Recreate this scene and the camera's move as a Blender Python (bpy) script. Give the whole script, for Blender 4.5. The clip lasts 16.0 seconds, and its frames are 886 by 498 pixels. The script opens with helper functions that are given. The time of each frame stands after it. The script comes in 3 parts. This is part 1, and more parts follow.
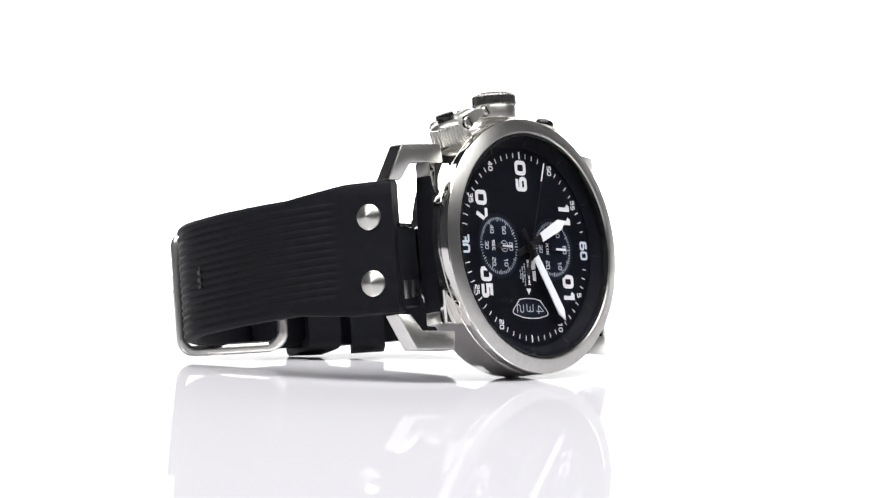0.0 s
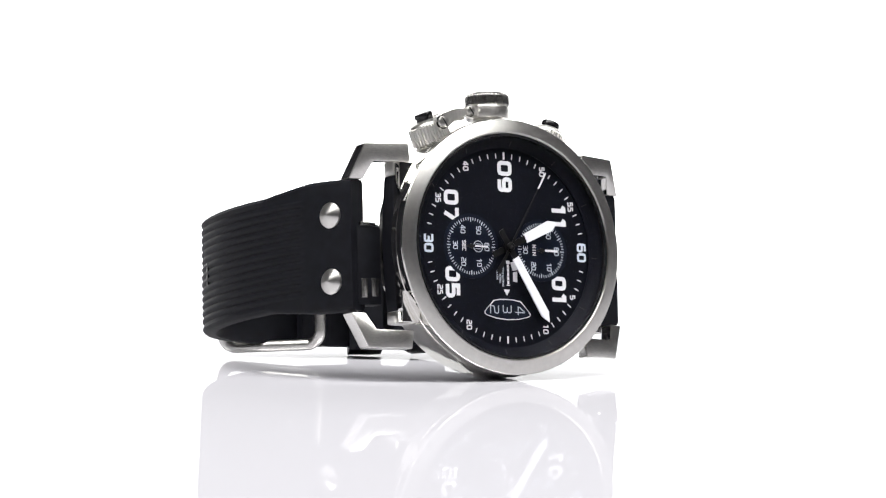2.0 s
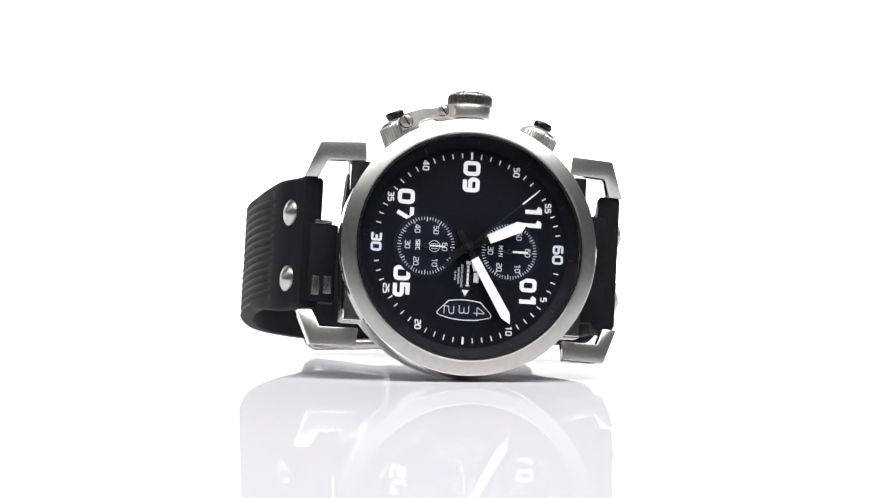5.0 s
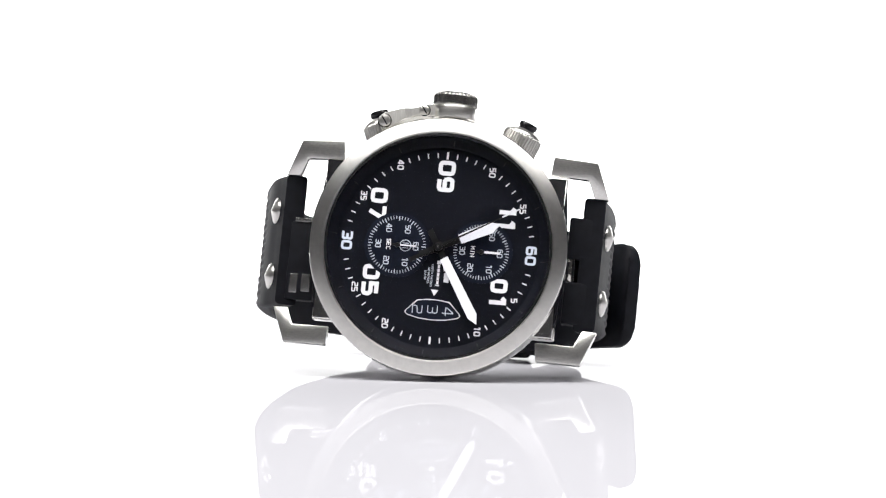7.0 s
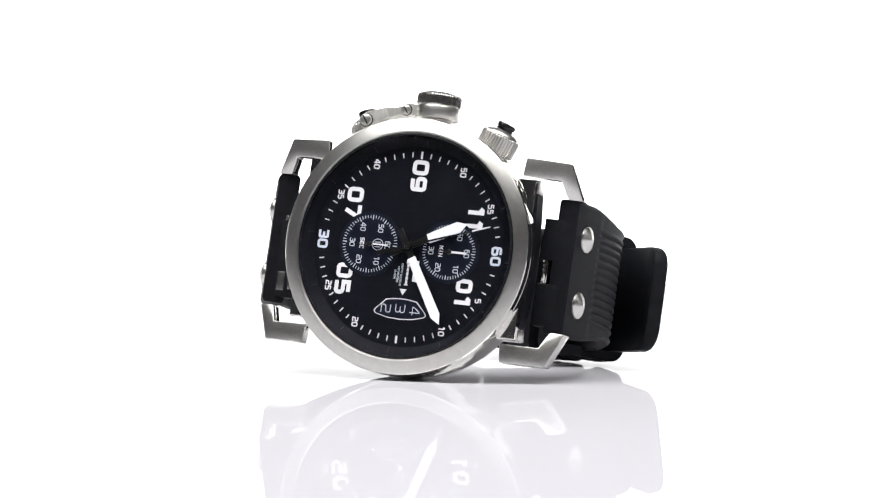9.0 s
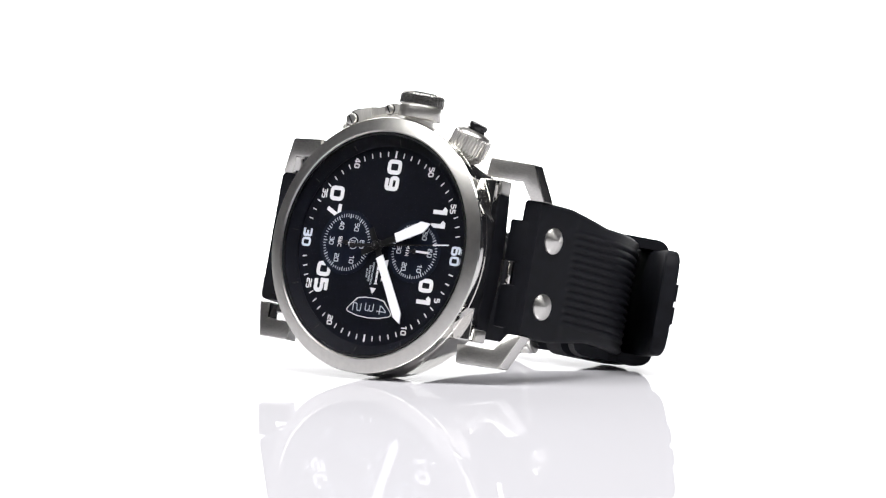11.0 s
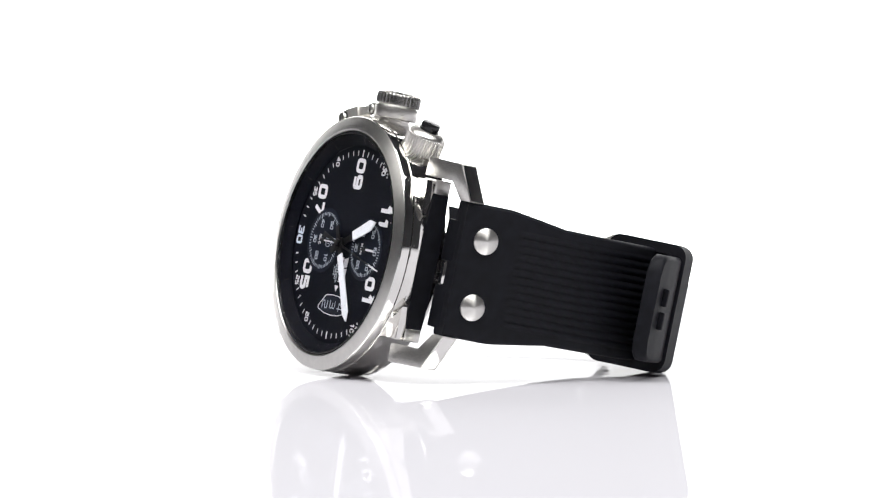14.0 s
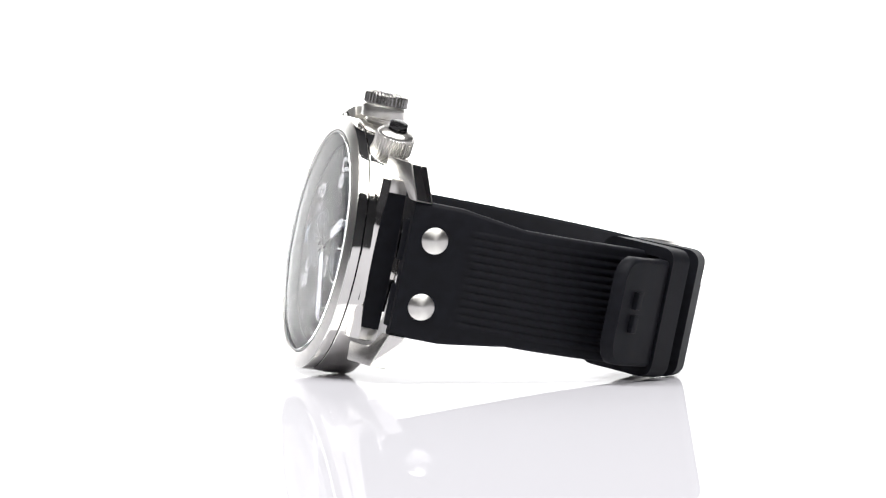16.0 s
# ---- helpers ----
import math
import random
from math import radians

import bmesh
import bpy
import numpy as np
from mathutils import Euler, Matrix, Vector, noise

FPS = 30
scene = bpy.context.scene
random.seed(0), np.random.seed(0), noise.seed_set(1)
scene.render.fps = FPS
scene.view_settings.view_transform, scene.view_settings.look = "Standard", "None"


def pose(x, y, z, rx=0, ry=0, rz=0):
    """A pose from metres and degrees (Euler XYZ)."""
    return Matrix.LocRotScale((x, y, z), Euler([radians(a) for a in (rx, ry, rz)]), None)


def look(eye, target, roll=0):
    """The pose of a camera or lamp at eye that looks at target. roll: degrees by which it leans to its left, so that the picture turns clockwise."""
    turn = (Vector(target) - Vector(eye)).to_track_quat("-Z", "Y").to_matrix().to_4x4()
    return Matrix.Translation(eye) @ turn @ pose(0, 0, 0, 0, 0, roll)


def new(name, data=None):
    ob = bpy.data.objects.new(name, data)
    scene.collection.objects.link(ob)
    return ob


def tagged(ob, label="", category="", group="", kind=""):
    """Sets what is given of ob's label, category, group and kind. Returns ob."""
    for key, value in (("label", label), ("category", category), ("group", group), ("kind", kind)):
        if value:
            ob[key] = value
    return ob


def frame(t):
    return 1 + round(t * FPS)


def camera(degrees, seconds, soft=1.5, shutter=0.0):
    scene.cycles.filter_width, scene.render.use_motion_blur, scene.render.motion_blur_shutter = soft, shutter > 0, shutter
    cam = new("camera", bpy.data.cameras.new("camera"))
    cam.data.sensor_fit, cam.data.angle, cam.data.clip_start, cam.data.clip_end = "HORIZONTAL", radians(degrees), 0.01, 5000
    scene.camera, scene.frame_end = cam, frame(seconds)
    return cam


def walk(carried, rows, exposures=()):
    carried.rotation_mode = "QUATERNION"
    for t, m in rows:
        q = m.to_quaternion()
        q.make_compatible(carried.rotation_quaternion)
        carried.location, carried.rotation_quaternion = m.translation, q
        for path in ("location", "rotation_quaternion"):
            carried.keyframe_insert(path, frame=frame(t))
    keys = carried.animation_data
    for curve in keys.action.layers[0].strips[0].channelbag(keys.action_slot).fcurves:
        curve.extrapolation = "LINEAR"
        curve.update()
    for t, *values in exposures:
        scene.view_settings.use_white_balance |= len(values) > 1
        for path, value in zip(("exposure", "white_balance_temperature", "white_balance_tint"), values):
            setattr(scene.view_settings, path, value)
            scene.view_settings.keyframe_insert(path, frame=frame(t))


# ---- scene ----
MM = 0.001
FLOOR = -22.35 * MM          # turntable height below the pivot of the dial

cam = camera(9.96, 16.0, soft=1.25)
EYE = Vector((2.157, -919.06, 42.21 + 22.35)) * MM
AIM = Vector((2.157, 0.0, 22.35)) * MM
walk(cam, [(0.0, look(EYE, AIM, 1.01)), (16.0, look(EYE, AIM, 1.01))])

# ---- light: dim studio, one wide softbox above and before the watch, self-glowing white paper behind ----
world = bpy.data.worlds.new("studio")
scene.world = world
world.use_nodes = True
world.node_tree.nodes["Background"].inputs[0].default_value = (0.9, 0.95, 1.0, 1)
world.node_tree.nodes["Background"].inputs[1].default_value = 0.02


def softbox(name, eye, target, sx, sy, watts, color=(1, 1, 1)):
    data = bpy.data.lights.new(name, "AREA")
    data.shape, data.size, data.size_y, data.energy, data.color = "RECTANGLE", sx, sy, watts, color
    ob = new(name, data)
    ob.matrix_world = look(Vector(eye), Vector(target))
    return ob


softbox("softbox_top", (0.0, -0.29, 0.82), (0.0, -0.29, 0.0), 1.44, 0.60, 16.8, (1.0, 0.99, 0.975))
scene.view_settings.exposure = 0.0


# ---- materials ----
def material(name, color, rough, metal=0.0, noise_scale=400.0, vary=0.12, bump=0.0, bump_scale=3000.0, spec=0.5, aniso=0.0, stretch=(1, 1, 1), rough_vary=0.0):
    m = bpy.data.materials.new(name)
    m.use_nodes = True
    nt = m.node_tree
    b = nt.nodes["Principled BSDF"]
    co = nt.nodes.new("ShaderNodeTexCoord")
    mp = nt.nodes.new("ShaderNodeMapping")
    mp.inputs["Scale"].default_value = stretch
    nt.links.new(co.outputs["Object"], mp.inputs["Vector"])
    n = nt.nodes.new("ShaderNodeTexNoise")
    n.inputs["Scale"].default_value, n.inputs["Detail"].default_value = noise_scale, 4
    nt.links.new(mp.outputs[0], n.inputs["Vector"])
    r = nt.nodes.new("ShaderNodeValToRGB")
    r.color_ramp.elements[0].position, r.color_ramp.elements[1].position = 0.3, 0.7
    r.color_ramp.elements[0].color = (*[c * (1 - vary) for c in color], 1)
    r.color_ramp.elements[1].color = (*[min(1, c * (1 + vary)) for c in color], 1)
    nt.links.new(n.outputs[0], r.inputs[0])
    nt.links.new(r.outputs[0], b.inputs["Base Color"])
    b.inputs["Roughness"].default_value = rough
    b.inputs["Metallic"].default_value = metal
    b.inputs["Specular IOR Level"].default_value = spec
    if rough_vary:
        mr = nt.nodes.new("ShaderNodeMapRange")
        mr.inputs[3].default_value, mr.inputs[4].default_value = max(0.01, rough - rough_vary), rough + rough_vary
        nt.links.new(n.outputs[0], mr.inputs[0])
        nt.links.new(mr.outputs[0], b.inputs["Roughness"])
    if aniso:
        b.inputs["Anisotropic"].default_value = aniso
        b.inputs["Anisotropic Rotation"].default_value = 0.25
        tg = nt.nodes.new("ShaderNodeTangent")
        tg.direction_type, tg.axis = "RADIAL", "Z"
        nt.links.new(tg.outputs[0], b.inputs["Tangent"])
    if bump:
        n2 = nt.nodes.new("ShaderNodeTexNoise")
        n2.inputs["Scale"].default_value, n2.inputs["Detail"].default_value = bump_scale, 3
        nt.links.new(mp.outputs[0], n2.inputs["Vector"])
        bp = nt.nodes.new("ShaderNodeBump")
        bp.inputs["Strength"].default_value, bp.inputs["Distance"].default_value = bump, 0.00005
        nt.links.new(n2.outputs[0], bp.inputs["Height"])
        nt.links.new(bp.outputs[0], b.inputs["Normal"])
    return m


STEEL = (0.77, 0.755, 0.725)
brushed = material("brushed_steel", STEEL, 0.31, 1.0, 6000, 0.09, stretch=(0.03, 1, 1), rough_vary=0.03)
grained = material("grained_steel", STEEL, 0.46, 1.0, 6000, 0.1, stretch=(1, 0.05, 1), rough_vary=0.04)
spun = material("spun_steel", STEEL, 0.37, 1.0, 900, 0.04, 0.0, 3500, aniso=0.7, rough_vary=0.02)
polished = material("polished_steel", (0.88, 0.865, 0.835), 0.07, 1.0, 300, 0.03)
rubber = material("black_rubber", (0.0062, 0.0067, 0.0100), 0.6, 0.0, 500, 0.25, 0.08, 5000, spec=0.17, rough_vary=0.06)
dial_black = material("matte_black_dial", (0.0027, 0.0032, 0.0064), 0.6, 0.0, 900, 0.2, spec=0.08)
subdial_black = material("blue_black_subdial", (0.0024, 0.0038, 0.0100), 0.45, 0.0, 900, 0.2, spec=0.12)
white_print = material("white_print", (0.60, 0.60, 0.63), 0.55, 0.0, 900, 0.03)
grey_print = material("grey_print", (0.40, 0.44, 0.50), 0.55, 0.0, 900, 0.05)
lume = material("white_lume", (0.66, 0.67, 0.72), 0.6, 0.0, 2500, 0.05)
hand_black = material("black_lacquer", (0.003, 0.003, 0.0035), 0.4, 0.0, 900, 0.1, spec=0.25)
cap_black = material("black_pusher_cap", (0.012, 0.012, 0.013), 0.18, 0.0, 900, 0.1)
studio_grey = material("grey_studio_paint", (0.06, 0.06, 0.065), 0.85, 0.0, 3, 0.15)

acrylic = bpy.data.materials.new("white_acrylic")
acrylic.use_nodes = True
nt = acrylic.node_tree
for nd in list(nt.nodes):
    nt.nodes.remove(nd)
ns = nt.nodes.new("ShaderNodeTexNoise")
ns.inputs["Scale"].default_value = 6.0
rp = nt.nodes.new("ShaderNodeValToRGB")
rp.color_ramp.elements[0].color, rp.color_ramp.elements[1].color = (0.64, 0.635, 0.68, 1), (0.66, 0.655, 0.695, 1)
df, gl, mx, ou = (nt.nodes.new("ShaderNode" + k) for k in ("BsdfDiffuse", "BsdfGlossy", "MixShader", "OutputMaterial"))
gl.inputs["Roughness"].default_value = 0.006
mx.inputs[0].default_value = 0.26
nt.links.new(ns.outputs[0], rp.inputs[0])
nt.links.new(rp.outputs[0], df.inputs["Color"])
nt.links.new(df.outputs[0], mx.inputs[1])
nt.links.new(gl.outputs[0], mx.inputs[2])
nt.links.new(mx.outputs[0], ou.inputs[0])

paper = bpy.data.materials.new("glowing_white_paper")
paper.use_nodes = True
pp = paper.node_tree.nodes["Principled BSDF"]
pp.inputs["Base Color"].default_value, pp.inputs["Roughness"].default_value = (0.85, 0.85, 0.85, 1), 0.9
# emission stands in for the lamps that would light the paper
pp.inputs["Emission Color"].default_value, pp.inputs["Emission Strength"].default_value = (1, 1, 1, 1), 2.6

glass = bpy.data.materials.new("mineral_glass")
glass.use_nodes = True
gb = glass.node_tree.nodes["Principled BSDF"]
gb.inputs["Base Color"].default_value = (1, 1, 1, 1)
gb.inputs["Roughness"].default_value, gb.inputs["IOR"].default_value, gb.inputs["Transmission Weight"].default_value = 0.0, 1.055, 1.0


# ---- mesh helpers (watch space, millimetres: x to 12 o'clock, y to 9 o'clock, z out of the dial) ----
def part(name, bm, mat, parent, label="", smooth=35):
    me = bpy.data.meshes.new(name)
    bmesh.ops.scale(bm, vec=(MM, MM, MM), verts=bm.verts)
    bmesh.ops.recalc_face_normals(bm, faces=bm.faces)
    bm.to_mesh(me)
    bm.free()
    if smooth:
        for p in me.polygons:
            p.use_smooth = True
        me.set_sharp_from_angle(angle=radians(smooth))
    me.materials.append(mat)
    ob = new(name, me)
    ob.parent = parent
    if label:
        tagged(ob, label)
    return ob


def lathe(bm, profile, n=128, m=Matrix.Identity(4), ripple=None):
    """Turn (radius, height) pairs round z; closed profiles end where they begin."""
    rings = []
    for i, (r, h) in enumerate(profile):
        if r < 1e-6:
            rings.append([bm.verts.new(m @ Vector((0, 0, h)))])
            continue
        ring = []
        for k in range(n):
            a = 2 * math.pi * k / n
            rr = r + (ripple(i, k) if ripple else 0)
            ring.append(bm.verts.new(m @ Vector((rr * math.cos(a), rr * math.sin(a), h))))
        rings.append(ring)
    for a, b in zip(rings, rings[1:]):
        for k in range(n):
            q = [a[k % len(a)], a[(k + 1) % len(a)], b[(k + 1) % len(b)], b[k % len(b)]]
            u = []
            for v in q:
                if v not in u:
                    u.append(v)
            if len(u) > 2:
                bm.faces.new(u)
    return bm


def prism(bm, poly, z0, z1, m=Matrix.Identity(4), zfun=None, bevel=0.0):
    """A polygon in xy drawn out from z0 to z1 (zfun shifts both by x, y)."""
    sh = zfun or (lambda x, y: 0.0)
    lo = [bm.verts.new(m @ Vector((x, y, z0 + sh(x, y)))) for x, y in poly]
    hi = [bm.verts.new(m @ Vector((x, y, z1 + sh(x, y)))) for x, y in poly]
    fs = [bm.faces.new(lo[::-1]), bm.faces.new(hi)]
    n = len(poly)
    for i in range(n):
        fs.append(bm.faces.new((lo[i], lo[(i + 1) % n], hi[(i + 1) % n], hi[i])))
    if bevel:
        es = list({e for f in fs for e in f.edges})
        bmesh.ops.bevel(bm, geom=es, offset=bevel, segments=2, profile=0.6, affect="EDGES")
    return bm


def block(bm, x0, x1, y0, y1, z0, z1, bevel=0.2, m=Matrix.Identity(4)):
    return prism(bm, [(x0, y0), (x1, y0), (x1, y1), (x0, y1)], z0, z1, m, None, bevel)


def bar2d(bm, x0, y0, x1, y1, w, z0, z1):
    d = Vector((x1 - x0, y1 - y0)).normalized() * (w / 2)
    return prism(bm, [(x0 - d.y, y0 + d.x), (x0 + d.y, y0 - d.x), (x1 + d.y, y1 - d.x), (x1 - d.y, y1 + d.x)][::-1], z0, z1)


def words(text, cx, cy, width, height, z, thick=0.03, bold=0.0):
    """Printed characters centred at (cx, cy), up towards 12 o'clock, reading towards 3 o'clock."""
    cu = bpy.data.curves.new("print", "FONT")
    cu.body, cu.size, cu.offset, cu.resolution_u = text, 1.0, bold, 3
    ob = new("print", cu)
    me = bpy.data.meshes.new_from_object(ob.evaluated_get(bpy.context.evaluated_depsgraph_get()))
    bpy.data.objects.remove(ob)
    bpy.data.curves.remove(cu)
    bm = bmesh.new()
    bm.from_mesh(me)
    bpy.data.meshes.remove(me)
    xs, ys = [v.co.x for v in bm.verts], [v.co.y for v in bm.verts]
    sx, sy = width / (max(xs) - min(xs)), height / (max(ys) - min(ys))
    mx, my = (max(xs) + min(xs)) / 2, (max(ys) + min(ys)) / 2
    for v in bm.verts:
        u, w = (v.co.x - mx) * sx, (v.co.y - my) * sy
        v.co = Vector((cx + w, cy - u, z))
    ext = bmesh.ops.extrude_face_region(bm, geom=bm.faces[:])
    for g in ext["geom"]:
        if isinstance(g, bmesh.types.BMVert):
            g.co.z += thick
    return bm


def stroke(bm, pts, w, z0, z1, closed=False):
    """A ribbon of width w with mitred corners along 2D points."""
    P = [Vector(p) for p in pts]
    n = len(P)
    L, R = [], []
    for i, p in enumerate(P):
        a = P[i - 1] if (i or closed) else None
        b = P[(i + 1) % n] if (i < n - 1 or closed) else None
        t0 = (p - a).normalized() if a is not None else (b - p).normalized()
        t1 = (b - p).normalized() if b is not None else t0
        nn = Vector((-t0.y - t1.y, t0.x + t1.x)).normalized()
        k = (w / 2) / max(0.45, nn.dot(Vector((-t0.y, t0.x))))
        L.append(p + nn * k)
        R.append(p - nn * k)
    V = [[bm.verts.new((q.x, q.y, z)) for q in side] for side in (L, R) for z in (z0, z1)]
    m = n if closed else n - 1
    for i in range(m):
        j = (i + 1) % n
        for a, b in ((1, 0), (2, 3), (3, 1), (0, 2)):
            bm.faces.new((V[a][i], V[a][j], V[b][j], V[b][i]))
    if not closed:
        for i in (0, n - 1):
            bm.faces.new((V[0][i], V[1][i], V[3][i], V[2][i]))


C = 0.22
LOOP = [(C, 0), (1 - C, 0), (1 - C * 0.3, C * 0.3), (1, C), (1, 1 - C), (1 - C * 0.3, 1 - C * 0.3), (1 - C, 1), (C, 1), (C * 0.3, 1 - C * 0.3), (0, 1 - C), (0, C), (C * 0.3, C * 0.3)]
DIGITS = {
    "0": [(LOOP, True)],
    "1": [([(0.12, 0.80), (0.34, 1.0), (0.62, 1.0), (0.62, -0.14)], False)],
    "2": [([(-0.05, 1), (0.8, 1), (0.95, 0.94), (1, 0.82), (1, 0.68), (0.93, 0.57), (0.8, 0.52), (0.2, 0.48), (0.06, 0.42), (0, 0.3), (0, 0), (1.08, 0)], False)],
    "3": [([(-0.05, 1), (0.86, 1), (1, 0.88), (1, 0.64), (0.86, 0.51), (0.25, 0.51)], False), ([(0.8, 0.51), (1, 0.37), (1, 0.12), (0.86, 0), (-0.05, 0)], False)],
    "4": [([(0.74, -0.12), (0.74, 1), (0.62, 1), (0.0, 0.38), (0.0, 0.24), (1.1, 0.24)], False)],
    "6": [([(0.95, 1), (0.2, 1), (0.05, 0.93), (0, 0.8), (0, 0.2), (0.07, 0.06), (0.2, 0), (0.8, 0), (0.93, 0.06), (1, 0.2), (1, 0.38), (0.93, 0.52), (0.8, 0.58), (0, 0.58)], False)],
    "S": [([(1.05, 1), (0.2, 1), (0.05, 0.94), (0, 0.82), (0, 0.66), (0.07, 0.55), (0.2, 0.5), (0.8, 0.5), (0.93, 0.45), (1, 0.34), (1, 0.18), (0.94, 0.06), (0.8, 0), (-0.05, 0)], False)],
    "E": [([(1, 1), (0, 1), (0, 0), (1, 0)], False), ([(0, 0.5), (0.9, 0.5)], False)],
    "C": [([(1, 1), (0.2, 1), (0.05, 0.93), (0, 0.8), (0, 0.2), (0.05, 0.07), (0.2, 0), (1, 0)], False)],
    "M": [([(0, -0.12), (0, 1), (0.5, 0.35), (1, 1), (1, -0.12)], False)],
    "I": [([(0.5, -0.12), (0.5, 1.12)], False)],
    "N": [([(0, -0.12), (0, 1), (1, 0), (1, 1.12)], False)],
    "5": [([(0.95, 1), (0.05, 1), (0.05, 0.56), (0.78, 0.56), (0.93, 0.5), (1, 0.4), (1, 0.16), (0.93, 0.06), (0.8, 0), (-0.05, 0)], False)],
    "7": [([(-0.05, 1), (0.98, 1), (0.98, 0.8), (0.42, -0.14)], False)],
    "9": [([(0.05, 0), (0.8, 0), (0.95, 0.07), (1, 0.2), (1, 0.8), (0.93, 0.94), (0.8, 1), (0.2, 1), (0.07, 0.94), (0, 0.8), (0, 0.62), (0.07, 0.48), (0.2, 0.42), (1, 0.42)], False)],
}


def numeral(text, cx, cy, width, height, weight, z0, z1):
    """Wide heavy hour numerals, up towards 12 o'clock."""
    bm = bmesh.new()
    gap = weight * 1.35
    cell = (width - weight - gap * (len(text) - 1)) / len(text)
    for i, ch in enumerate(text):
        x0 = -width / 2 + weight / 2 + i * (cell + gap)
        for pts, closed in DIGITS[ch]:
            q = [(cx - (height - weight) / 2 + v * (height - weight), cy - (x0 + u * cell)) for u, v in pts]
            stroke(bm, q, weight, z0, z1, closed)
    return bm


def spline(points, steps):
    """Catmull-Rom through 2D points."""
    P = [Vector(p) for p in points]
    P = [2 * P[0] - P[1]] + P + [2 * P[-1] - P[-2]]
    out = []
    for i in range(1, len(P) - 2):
        for k in range(steps):
            t = k / steps
            a, b, c, d = P[i - 1:i + 3]
            out.append(0.5 * ((2 * b) + (c - a) * t + (2 * a - 5 * b + 4 * c - d) * t * t + (3 * b - a - 3 * c + d) * t ** 3))
    out.append(P[-2])
    return out


# ---- setting ----
def slab(name, x0, x1, y0, y1, z0, z1, mat, label, category):
    bm = bmesh.new()
    block(bm, x0 / MM, x1 / MM, y0 / MM, y1 / MM, z0 / MM, z1 / MM, 0)
    return tagged(part(name, bm, mat, None, smooth=0), label, category, "", "structure")


slab("floor", -1.6, 1.6, -1.6, 1.6, -0.02, 0.0, acrylic, "glossy white acrylic table surface mirroring the watch", "floor")
bm = bmesh.new()
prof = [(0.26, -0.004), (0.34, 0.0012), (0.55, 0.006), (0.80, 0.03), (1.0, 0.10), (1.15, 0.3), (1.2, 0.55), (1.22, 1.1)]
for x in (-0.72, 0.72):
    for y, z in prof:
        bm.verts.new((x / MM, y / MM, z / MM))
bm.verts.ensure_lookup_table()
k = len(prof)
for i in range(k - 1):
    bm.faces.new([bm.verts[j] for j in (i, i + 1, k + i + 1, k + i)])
tagged(part("backdrop", bm, paper, None), "seamless white paper sweep with an even glow of its own", "backdrop", "", "structure")
slab("wall_north", -1.6, 1.6, 1.6, 1.7, 0, 1.8, studio_grey, "dark grey painted studio wall behind the paper", "wall")
slab("wall_south", -1.6, 1.6, -1.7, -1.6, 0, 1.8, studio_grey, "dark grey painted studio wall behind the camera", "wall")
slab("wall_west", -1.7, -1.6, -1.7, 1.7, 0, 1.8, studio_grey, "dark grey painted studio side wall", "wall")
slab("wall_east", 1.6, 1.7, -1.7, 1.7, 0, 1.8, studio_grey, "dark grey painted studio side wall", "wall")
slab("ceiling", -1.7, 1.7, -1.7, 1.7, 1.8, 1.9, studio_grey, "dark grey painted studio ceiling", "ceiling")

# ---- the watch ----
watch = tagged(new("wristwatch"), "steel wristwatch with black dial and black rubber strap on its side", "wristwatch")


def seated(bm):
    """The case sits a hair askew of the printed dial."""
    for v in bm.verts:
        v.co.z += 0.016 * v.co.x
    return bm


def flank_bow(y):
    """How far the flat case flank bows outwards at y."""
    return 0.7 * max(0.0, 1 - (y / 12.1) ** 2)


